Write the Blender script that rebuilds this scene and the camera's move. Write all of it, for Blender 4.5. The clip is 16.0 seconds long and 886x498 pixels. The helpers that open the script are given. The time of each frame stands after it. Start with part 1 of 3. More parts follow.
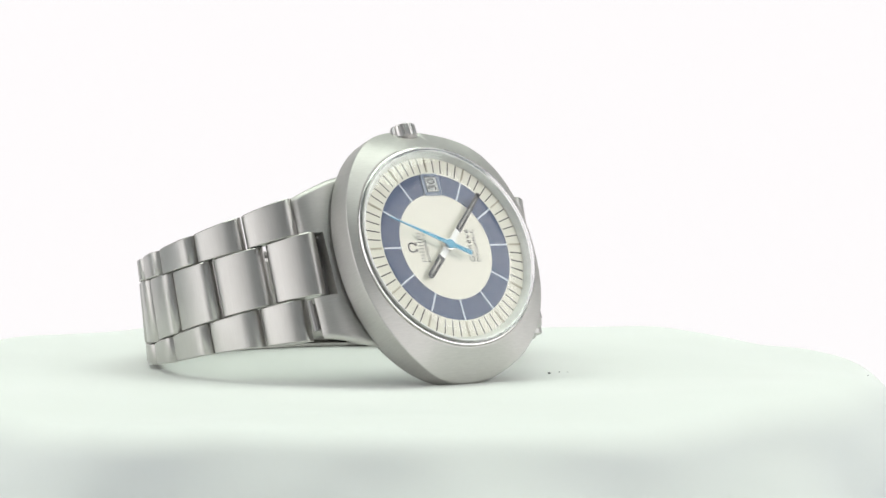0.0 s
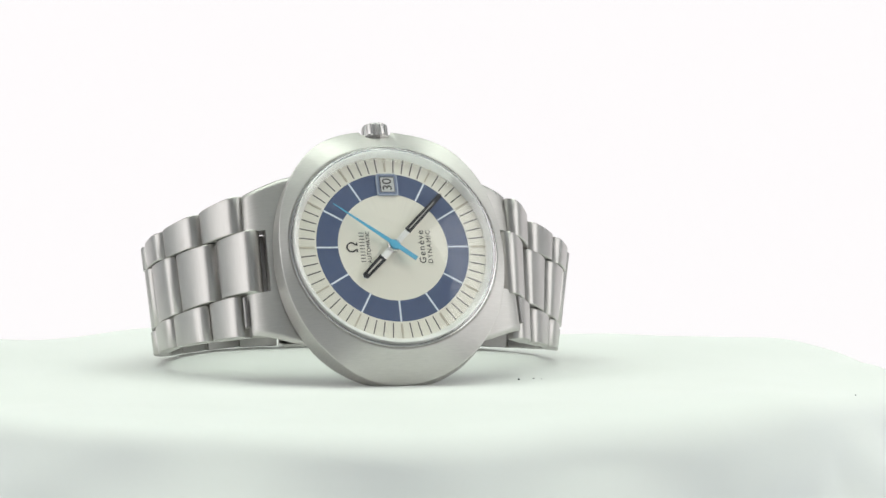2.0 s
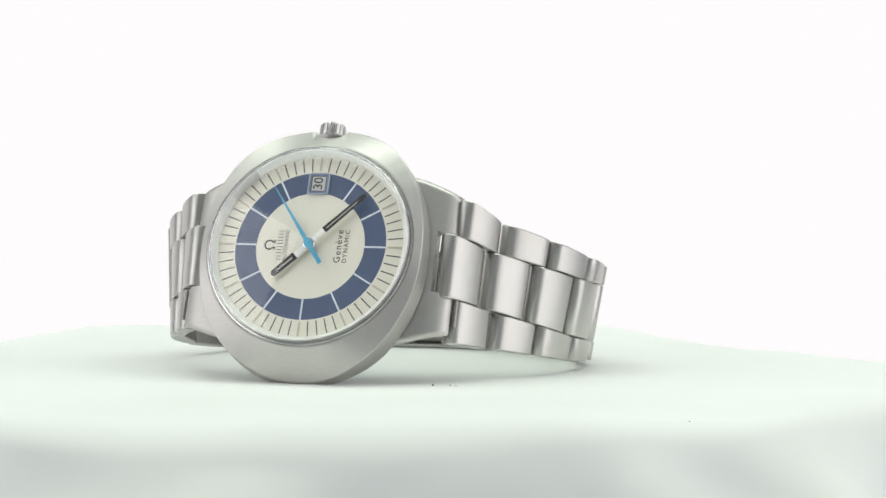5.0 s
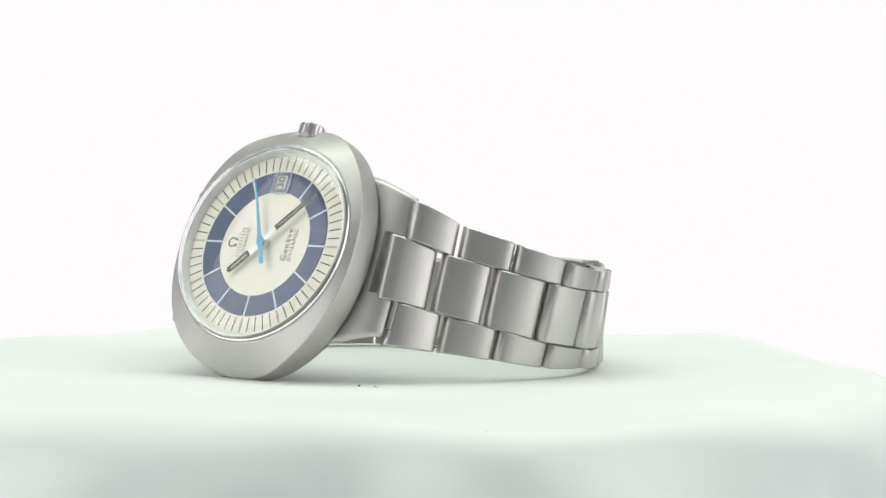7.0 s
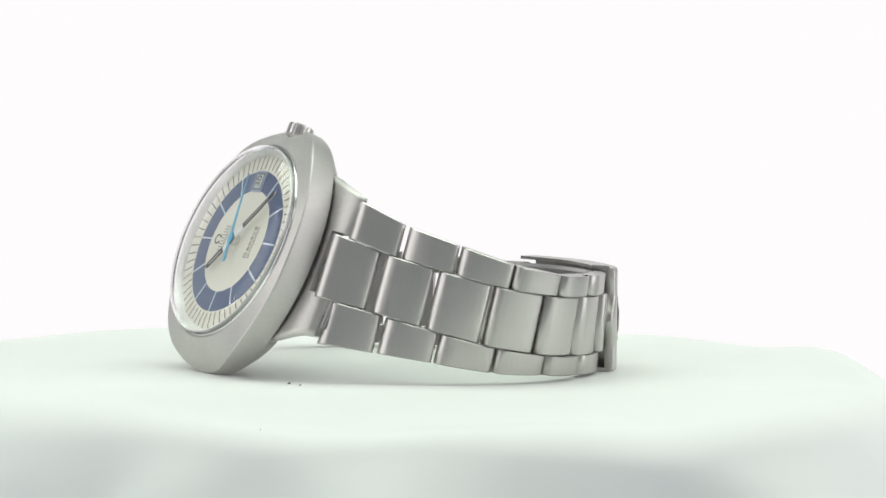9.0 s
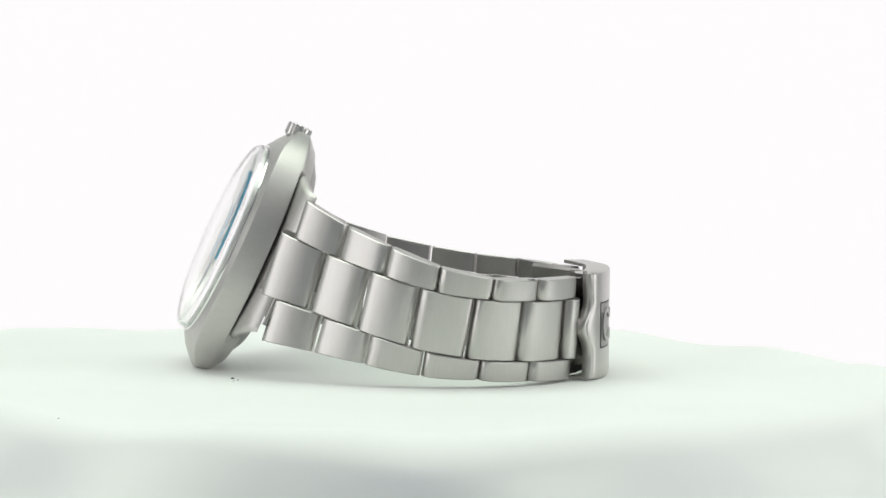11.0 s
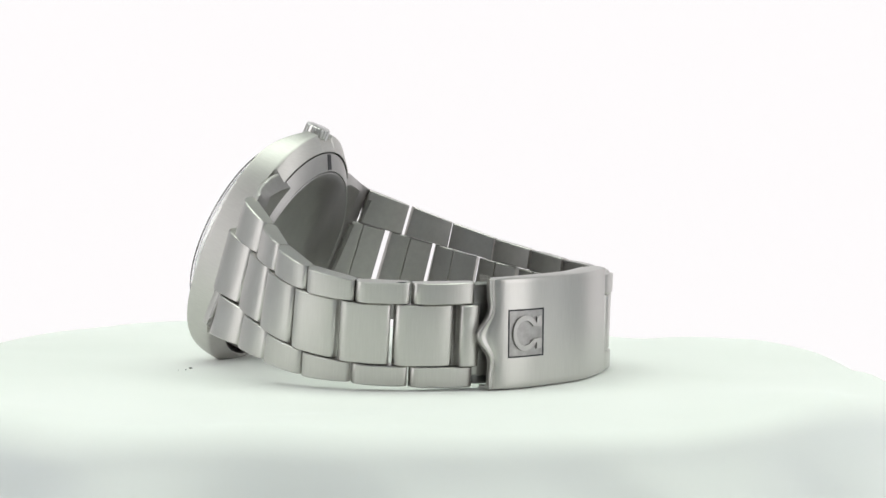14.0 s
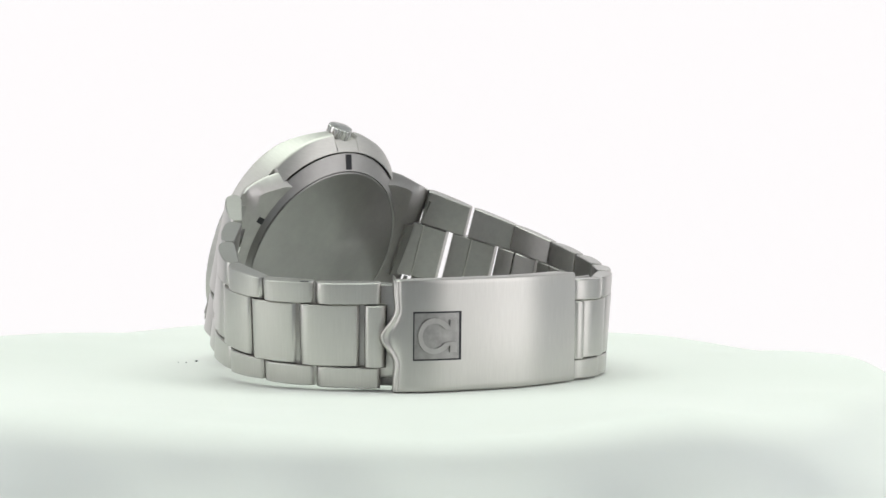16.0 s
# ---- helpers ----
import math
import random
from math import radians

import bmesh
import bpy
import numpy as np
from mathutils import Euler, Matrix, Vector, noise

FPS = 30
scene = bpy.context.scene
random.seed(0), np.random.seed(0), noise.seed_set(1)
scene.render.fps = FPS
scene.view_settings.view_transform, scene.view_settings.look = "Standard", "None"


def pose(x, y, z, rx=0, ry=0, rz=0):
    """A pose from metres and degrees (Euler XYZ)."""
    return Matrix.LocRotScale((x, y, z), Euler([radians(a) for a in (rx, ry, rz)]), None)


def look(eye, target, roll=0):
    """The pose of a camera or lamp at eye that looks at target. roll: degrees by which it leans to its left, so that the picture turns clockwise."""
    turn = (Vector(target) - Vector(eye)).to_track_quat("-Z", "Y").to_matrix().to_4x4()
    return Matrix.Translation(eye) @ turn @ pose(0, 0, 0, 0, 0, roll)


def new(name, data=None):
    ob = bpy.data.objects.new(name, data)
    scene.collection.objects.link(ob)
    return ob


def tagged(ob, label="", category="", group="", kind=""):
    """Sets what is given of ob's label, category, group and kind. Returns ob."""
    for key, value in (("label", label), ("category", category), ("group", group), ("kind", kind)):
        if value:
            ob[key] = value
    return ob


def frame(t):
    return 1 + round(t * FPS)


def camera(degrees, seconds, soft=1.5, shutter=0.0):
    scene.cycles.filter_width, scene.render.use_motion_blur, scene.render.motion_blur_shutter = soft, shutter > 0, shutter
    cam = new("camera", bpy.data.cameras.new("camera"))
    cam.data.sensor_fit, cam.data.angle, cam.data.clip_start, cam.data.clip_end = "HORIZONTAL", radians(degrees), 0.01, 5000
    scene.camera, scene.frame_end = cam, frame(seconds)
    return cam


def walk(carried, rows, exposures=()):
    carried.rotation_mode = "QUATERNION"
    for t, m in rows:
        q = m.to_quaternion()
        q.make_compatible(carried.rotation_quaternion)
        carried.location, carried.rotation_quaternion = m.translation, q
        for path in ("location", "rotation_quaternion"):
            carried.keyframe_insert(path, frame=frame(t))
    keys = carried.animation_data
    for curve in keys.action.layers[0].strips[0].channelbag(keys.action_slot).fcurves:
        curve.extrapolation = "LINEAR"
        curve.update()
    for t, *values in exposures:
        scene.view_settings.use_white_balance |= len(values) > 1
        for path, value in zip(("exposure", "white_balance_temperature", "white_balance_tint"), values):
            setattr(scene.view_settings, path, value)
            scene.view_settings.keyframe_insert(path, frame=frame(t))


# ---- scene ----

MM = 0.001

# ---- camera: fixed on its stand, looking a little down on the turntable ----
cam = camera(20.42, 16.0)
EYE = Vector((0.01069, -0.3798, 0.03843))
TILT, ROLL = 3.097, 0.52
STAND = Matrix.Translation(EYE) @ pose(0, 0, 0, 90 - TILT, 0, 0) @ pose(0, 0, 0, 0, 0, ROLL)
walk(cam, [(0.0, STAND), (16.0, STAND)])

# turntable angle in degrees, by seconds
TURN = [(0.0, 38.2), (0.5, 32.95), (1.0, 27.65), (2.0, 17.08), (3.0, 6.50), (4.0, -4.15), (5.25, -17.7), (6.5, -31.24), (7.5, -41.9), (9.0, -57.9),
        (10.25, -71.3), (11.5, -84.81), (12.5, -95.65), (13.5, -106.6), (14.5, -117.7), (15.5, -128.7), (16.0, -134.2)]

# ---- light: a tent with a glowing back cloth, a soft box above and added side fill ----
world = bpy.data.worlds.new("tent_world")
scene.world = world
world.use_nodes = True
world.node_tree.nodes["Background"].inputs[0].default_value = (0.9, 0.95, 0.92, 1)
world.node_tree.nodes["Background"].inputs[1].default_value = 0.1
scene.view_settings.exposure = 0.0


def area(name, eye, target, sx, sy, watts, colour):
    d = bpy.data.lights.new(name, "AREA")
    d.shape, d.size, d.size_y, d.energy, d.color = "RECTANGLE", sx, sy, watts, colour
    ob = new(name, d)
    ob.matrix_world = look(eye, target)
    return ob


area("top_softbox", (0, 0.05, 0.66), (0, 0.0, 0), 1.0, 0.42, 3.85, (0.90, 1.0, 0.885))
# Two unseen lamps added at the sides to brighten the steel and cloth.
area("side_fill_a", (-0.57, -0.25, 0.2), (0, 0, 0.02), 0.52, 0.7, 1.6, (0.98, 0.955, 0.955))
area("side_fill_b", (0.58, -0.2, 0.2), (0, 0, 0.02), 0.50, 0.7, 1.62, (0.98, 0.955, 0.955))


# ---- materials ----
def material(name):
    m = bpy.data.materials.new(name)
    m.use_nodes = True
    nt = m.node_tree
    return m, nt, nt.nodes["Principled BSDF"]


def node(nt, kind, **inputs):
    n = nt.nodes.new(kind)
    for k, v in inputs.items():
        n.inputs[k.replace("_", " ")].default_value = v
    return n


def ramp(nt, source, stops):
    r = nt.nodes.new("ShaderNodeValToRGB")
    while len(r.color_ramp.elements) < len(stops):
        r.color_ramp.elements.new(0.5)
    for e, (p, c) in zip(r.color_ramp.elements, stops):
        e.position, e.color = p, (*c, 1)
    nt.links.new(source, r.inputs[0])
    return r.outputs[0]


def coords(nt, kind, scale):
    tc = nt.nodes.new("ShaderNodeTexCoord")
    mp = nt.nodes.new("ShaderNodeMapping")
    mp.inputs["Scale"].default_value = scale
    nt.links.new(tc.outputs[kind], mp.inputs[0])
    return mp.outputs[0]


def steel(name, colour, rough, scale, kind="UV", bump=0.05, spread=0.08):
    """Brushed steel: fine scratches drawn out along one direction, and a slow change of gloss."""
    m, nt, b = material(name)
    n = node(nt, "ShaderNodeTexNoise", Scale=1.0, Detail=4.0, Roughness=0.7)
    nt.links.new(coords(nt, kind, scale), n.inputs["Vector"])
    slow = node(nt, "ShaderNodeTexNoise", Scale=180.0, Detail=2.0)
    nt.links.new(coords(nt, "Object", (1, 1, 1)), slow.inputs["Vector"])
    lo = tuple(c * 0.94 for c in colour)
    hi = tuple(min(1, c * 1.05) for c in colour)
    nt.links.new(ramp(nt, n.outputs["Fac"], [(0.3, lo), (0.7, hi)]), b.inputs["Base Color"])
    mix = nt.nodes.new("ShaderNodeMath")
    mix.operation = "MULTIPLY_ADD"
    mix.inputs[1].default_value, mix.inputs[2].default_value = spread, rough - spread / 2
    add = nt.nodes.new("ShaderNodeMath")
    add.operation = "ADD"
    nt.links.new(n.outputs["Fac"], add.inputs[0])
    nt.links.new(slow.outputs["Fac"], add.inputs[1])
    half = nt.nodes.new("ShaderNodeMath")
    half.operation = "MULTIPLY"
    half.inputs[1].default_value = 0.5
    nt.links.new(add.outputs[0], half.inputs[0])
    nt.links.new(half.outputs[0], mix.inputs[0])
    nt.links.new(mix.outputs[0], b.inputs["Roughness"])
    b.inputs["Metallic"].default_value = 1.0
    if bump:
        bp = node(nt, "ShaderNodeBump", Strength=bump, Distance=0.00005)
        nt.links.new(n.outputs["Fac"], bp.inputs["Height"])
        nt.links.new(bp.outputs[0], b.inputs["Normal"])
    return m


def plain(name, colour, rough=0.5, metal=0.0, vary=0.06, size=900.0):
    m, nt, b = material(name)
    n = node(nt, "ShaderNodeTexNoise", Scale=size, Detail=3.0)
    nt.links.new(coords(nt, "Object", (1, 1, 1)), n.inputs["Vector"])
    nt.links.new(ramp(nt, n.outputs["Fac"], [(0.3, tuple(c * (1 - vary) for c in colour)), (0.7, tuple(min(1, c * (1 + vary)) for c in colour))]), b.inputs["Base Color"])
    b.inputs["Roughness"].default_value, b.inputs["Metallic"].default_value = rough, metal
    return m


STEEL = (0.56, 0.545, 0.525)
LINK = steel("brushed_link_steel", (0.535, 0.52, 0.50), 0.36, (9000, 250, 1), "UV", 0.03)
CASE = steel("brushed_case_steel", STEEL, 0.48, (700, 6000, 700), "Object")
# Satin case back; its tone is also lowered for shade at the rear.
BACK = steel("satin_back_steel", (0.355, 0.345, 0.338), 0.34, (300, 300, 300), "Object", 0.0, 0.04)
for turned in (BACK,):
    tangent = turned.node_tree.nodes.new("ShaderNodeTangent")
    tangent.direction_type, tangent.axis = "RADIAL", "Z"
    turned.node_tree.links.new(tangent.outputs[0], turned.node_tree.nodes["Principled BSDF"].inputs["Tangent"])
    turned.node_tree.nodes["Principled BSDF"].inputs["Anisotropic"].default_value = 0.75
# Darkened copy of the steel: shade inside the band put into the colour.
DIMMED = steel("dimmed_steel", (0.405, 0.39, 0.383), 0.40, (900, 900, 900), "Object", 0.02, 0.06)
POLISH = steel("polished_steel", (0.80, 0.79, 0.78), 0.16, (500, 500, 500), "Object", 0.0, 0.04)
LUME = plain("aged_luminous_paint", (0.50, 0.48, 0.43), 0.6)
SILVER = plain("satin_silver", (0.78, 0.78, 0.76), 0.4, 0.5)
CROWN = steel("crown_steel", (0.70, 0.685, 0.67), 0.3, (600, 600, 600), "Object", 0.0, 0.05)
# Dark steel; on the plate under the clasp it stands in for shade.
DARK_STEEL = plain("dark_steel", (0.33, 0.32, 0.315), 0.45, 1.0, 0.15)
DARK = plain("recess_shade", (0.03, 0.03, 0.035), 0.5, 0.6)
BLUE = plain("blue_enamel", (0.058, 0.084, 0.165), 0.38)
BLACK = plain("black_lacquer", (0.015, 0.015, 0.018), 0.35)
PALE_LINE = plain("pale_line_paint", (0.62, 0.68, 0.74), 0.5)
LIGHT_BLUE = plain("light_blue_paint", (0.085, 0.37, 0.56), 0.4)
FRAME = plain("blue_frame_enamel", (0.13, 0.165, 0.25), 0.35)
RIM = plain("pale_blue_rim_enamel", (0.30, 0.345, 0.43), 0.35)
DISC = plain("date_disc_paint", (0.46, 0.47, 0.46), 0.5)
INK = plain("dial_ink", (0.03, 0.026, 0.026), 0.6)
BROWN_MARK = plain("aged_hour_mark", (0.46, 0.42, 0.33), 0.5)


def dial_material():
    """Silvered cream dial with a radial sunburst and faint specks."""
    m, nt, b = material("silvered_dial")
    tc = nt.nodes.new("ShaderNodeTexCoord")
    sep = nt.nodes.new("ShaderNodeSeparateXYZ")
    nt.links.new(tc.outputs["Object"], sep.inputs[0])
    at = nt.nodes.new("ShaderNodeMath")
    at.operation = "ARCTAN2"
    nt.links.new(sep.outputs[1], at.inputs[0])
    nt.links.new(sep.outputs[0], at.inputs[1])
    n = node(nt, "ShaderNodeTexNoise", Scale=14.0, Detail=5.0, Roughness=0.75)
    n.noise_dimensions = "1D"
    nt.links.new(at.outputs[0], n.inputs["W"])
    nt.links.new(ramp(nt, n.outputs["Fac"], [(0.25, (0.685, 0.665, 0.58)), (0.75, (0.735, 0.715, 0.63))]), b.inputs["Base Color"])
    b.inputs["Metallic"].default_value, b.inputs["Roughness"].default_value = 0.35, 0.42
    return m


DIAL = dial_material()


def glass_material():
    m, nt, b = material("domed_acrylic")
    b.inputs["Base Color"].default_value = (1, 1, 1, 1)
    b.inputs["Roughness"].default_value = 0.015
    b.inputs["IOR"].default_value = 1.4
    b.inputs["Transmission Weight"].default_value = 1.0
    return m


GLASS = glass_material()


def cloth_material():
    """Fine white satin cloth: close weave and soft mottling."""
    m, nt, b = material("white_satin_cloth")
    slow = node(nt, "ShaderNodeTexNoise", Scale=22.0, Detail=3.0)
    nt.links.new(coords(nt, "Object", (1, 1, 1)), slow.inputs["Vector"])
    nt.links.new(ramp(nt, slow.outputs["Fac"], [(0.3, (0.848, 0.872, 0.835)), (0.7, (0.89, 0.91, 0.88))]), b.inputs["Base Color"])
    weave = node(nt, "ShaderNodeTexNoise", Scale=5000.0, Detail=1.0)
    nt.links.new(coords(nt, "Object", (1, 1, 1)), weave.inputs["Vector"])
    bp = node(nt, "ShaderNodeBump", Strength=0.08, Distance=0.00005)
    nt.links.new(weave.outputs["Fac"], bp.inputs["Height"])
    nt.links.new(bp.outputs[0], b.inputs["Normal"])
    b.inputs["Roughness"].default_value = 0.75
    b.inputs["Sheen Weight"].default_value = 0.15
    return m


CLOTH = cloth_material()


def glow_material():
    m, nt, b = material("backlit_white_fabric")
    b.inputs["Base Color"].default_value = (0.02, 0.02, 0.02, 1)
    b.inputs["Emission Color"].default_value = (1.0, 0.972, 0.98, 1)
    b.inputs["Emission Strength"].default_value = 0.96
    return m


GLOW = glow_material()
# Unseen reflector: bright and tinted blue to light the hanging cloth from below.
BOUNCE = plain("bluish_bounce_fabric", (0.76, 0.85, 0.97), 0.9, 0.0, 0.03, 12.0)
# Front sheet darkened to dim surfaces that face the camera.
DIM_FRONT = plain("dim_front_fabric", (0.41, 0.41, 0.416), 0.9, 0.0, 0.04, 12.0)
TENT = plain("tent_fabric", (0.62, 0.62, 0.62), 0.9, 0.0, 0.04, 12.0)


# ---- mesh helpers ----
def mesh_object(name, bm, mat, smooth=35):
    me = bpy.data.meshes.new(name)
    bmesh.ops.recalc_face_normals(bm, faces=bm.faces)
    bm.to_mesh(me)
    bm.free()
    if smooth:
        me.shade_smooth()
        me.set_sharp_from_angle(angle=radians(smooth))
    for one in (mat if isinstance(mat, (list, tuple)) else [mat]):
        me.materials.append(one)
    return new(name, me)


def part(name, bm, mat, parent, label="", smooth=35, at=None):
    ob = mesh_object(name, bm, mat, smooth)
    ob.parent = parent
    if at is not None:
        ob.matrix_basis = at
    if label:
        ob["label"] = label
    return ob


def grid_faces(bm, rows, closed=False):
    """Faces between rows of vertices."""
    for a, b in zip(rows, rows[1:]):
        n = len(a)
        for i in range(n if closed else n - 1):
            j = (i + 1) % n
            bm.faces.new((a[i], a[j], b[j], b[i]))


def lathe(profile, steps=96, sx=None, cap=(False, False)):
    """Surface of rings: profile rows are (rx, ry, z) in mm."""
    bm = bmesh.new()
    rows = []
    for rx, ry, z in profile:
        rows.append([bm.verts.new((rx * MM * math.cos(2 * math.pi * i / steps), ry * MM * math.sin(2 * math.pi * i / steps), z * MM)) for i in range(steps)])
    grid_faces(bm, rows, True)
    if cap[0]:
        bm.faces.new(rows[0])
    if cap[1]:
        bm.faces.new(rows[-1])
    return bm


def slab(outline, z0, z1, bevel=0.0):
    """An outline in mm raised from z0 to z1."""
    bm = bmesh.new()
    lo = [bm.verts.new((x * MM, y * MM, z0 * MM)) for x, y in outline]
    hi = [bm.verts.new((x * MM, y * MM, z1 * MM)) for x, y in outline]
    n = len(lo)
    top = bm.faces.new(hi)
    bm.faces.new(lo[::-1])
    for i in range(n):
        bm.faces.new((lo[i], lo[(i + 1) % n], hi[(i + 1) % n], hi[i]))
    if bevel:
        bmesh.ops.bevel(bm, geom=list(top.edges), offset=bevel * MM, segments=2, affect="EDGES", profile=0.6)
    return bm


# ---- tent ----
def sheet(name, size_x, size_y, m, mat):
    bm = bmesh.new()
    bmesh.ops.create_cube(bm, size=1.0)
    bmesh.ops.scale(bm, vec=(size_x, size_y, 0.004), verts=bm.verts)
    ob = mesh_object(name, bm, mat, 0)
    ob.matrix_world = m
    return ob


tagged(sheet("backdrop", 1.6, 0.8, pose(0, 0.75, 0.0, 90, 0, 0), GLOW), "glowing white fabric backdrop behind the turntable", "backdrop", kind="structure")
# Unseen sheets, added; their greys set what the steel reflects.
tagged(sheet("wall_back", 1.6, 0.6, pose(0, 0.75, 0.7, 90, 0, 0), TENT), "unseen grey sheet above the backdrop, added to dim reflections", "wall", kind="structure")
tagged(sheet("wall_left", 1.5, 1.4, pose(-0.8, 0, 0.3, 0, 90, 0) @ pose(0, 0, 0, 0, 0, 90), TENT), "unseen grey fabric side of the tent, added to close it in", "wall", kind="structure")
tagged(sheet("wall_right", 1.5, 1.4, pose(0.8, 0, 0.3, 0, 90, 0) @ pose(0, 0, 0, 0, 0, 90), TENT), "unseen grey fabric side of the tent, added to close it in", "wall", kind="structure")
tagged(sheet("wall_front", 1.6, 1.4, pose(0, -0.75, 0.3, 90, 0, 0), DIM_FRONT), "unseen darker sheet behind the camera, added to dim reflections", "wall", kind="structure")
tagged(sheet("ceiling", 1.6, 1.5, pose(0, 0, 1.0), TENT), "unseen grey fabric top of the tent, added to close it in", "ceiling", kind="structure")
tagged(sheet("floor", 1.6, 1.5, pose(0, 0, -0.3), BOUNCE), "unseen bluish sheet below, added to bounce light onto the cloth skirt", "floor", kind="structure")


# ---- turntable under its cloth ----
def cloth_point(r, a):
    """Draped cloth over a round table: flat top, soft rim, hanging folds."""
    rim = 82.3 + 2.2 * math.sin(2 * a + 0.6) + 2.0 * math.sin(3 * a + 2.0) + 1.4 * math.sin(5 * a + 1.0) + 0.6 * math.sin(9 * a)
    soft = 6.5 + 1.5 * math.sin(4 * a + 1.0)
    lean = 1.06 + 0.12 * math.sin(5 * a + 2.2)
    flat = rim - soft * math.sin(lean)
    still = max(0.0, min(1.0, (r - 40) / 30)) ** 1.5
    lump = 2.8 * still * noise.noise((math.cos(a) * r / 38, math.sin(a) * r / 38, 3.0)) + 0.35 * noise.noise((math.cos(a) * r / 14, math.sin(a) * r / 14, 8.0)) * still
    lump -= 0.45
    if r <= flat:
        return r, lump
    u = r - flat
    if u <= soft * lean:
        w = u / soft
        return flat + soft * math.sin(w), -soft * (1 - math.cos(w)) + lump
    run = u - soft * lean
    fold = min(1.0, run / 30)
    crease = 2.2 * min(1.0, run / 10) * (noise.noise((math.cos(a) * 6, math.sin(a) * 6, run / 20)) + 0.5 * noise.noise((math.cos(a) * 13 + run / 9, math.sin(a) * 13, run / 11)))
    wave = fold * (5.0 * math.sin(8 * a + 0.9 * math.sin(3 * a)) + 2.8 * math.sin(13 * a + 1.7) + 1.2 * math.sin(21 * a))
    return rim + run * math.cos(lean) + wave + crease, -soft * (1 - math.cos(lean)) - run * math.sin(lean) + lump


def build_cloth():
    bm = bmesh.new()
    radii = [4, 10, 18, 26, 34, 40, 46, 52, 56, 60, 62, 64, 66, 68, 70, 72, 73, 74, 75, 76, 77, 78, 79, 80, 81, 82, 83, 84, 85, 86, 87, 88, 89, 90, 92, 94, 97, 101, 105, 114, 125, 140, 160, 190]
    steps = 180
    rows = []
    for r in radii:
        row = []
        for i in range(steps):
            a = 2 * math.pi * i / steps
            rr, z = cloth_point(r, a)
            row.append(bm.verts.new((rr * MM * math.cos(a), rr * MM * math.sin(a), z * MM)))
        rows.append(row)
    grid_faces(bm, rows, True)
    bm.faces.new(rows[0])
    ob = mesh_object("tablecloth", bm, CLOTH, 180)
    return tagged(ob, "pale white satin cloth draped over a round turntable", "tablecloth")


cloth = build_cloth()


# ---- the wristwatch ----
watch = tagged(new("wristwatch"), "steel wristwatch with blue and cream dial lying on its side", "wristwatch")
LEAN = 24.0
# dial space: x towards six o'clock, y towards the crown, z out of the dial
HEAD = pose(-3.2 * MM, -22.0 * MM, 19.25 * MM, 90 - LEAN, 0, 0)

# case: an oval shell with a slanting front, cut away at the lugs, over a lower body
def oval(rx, ry, a):
    """A slightly full oval, round where both radii agree."""
    n = 2.0 + 0.14 * min(1.0, (ry - rx) / 2.0) if ry > rx else 2.0
    c, w = math.cos(a), math.sin(a)
    return rx * math.copysign(abs(c) ** (2 / n), c), ry * math.copysign(abs(w) ** (2 / n), w)


def edge_height(y):
    """Height of the case's front edge: level along the sides, falling away towards the crown and opposite it."""
    y = abs(y)
    table = [(0, -0.05), (10, -0.07), (13, -0.2), (15, -0.4), (16.5, -0.75), (17.5, -1.2), (18.5, -1.85), (19.3, -2.45), (20.5, -3.2)]
    for (y0, z0), (y1, z1) in zip(table, table[1:]):
        if y <= y1:
            return z0 + (z1 - z0) * (y - y0) / (y1 - y0)
    return table[-1][1]


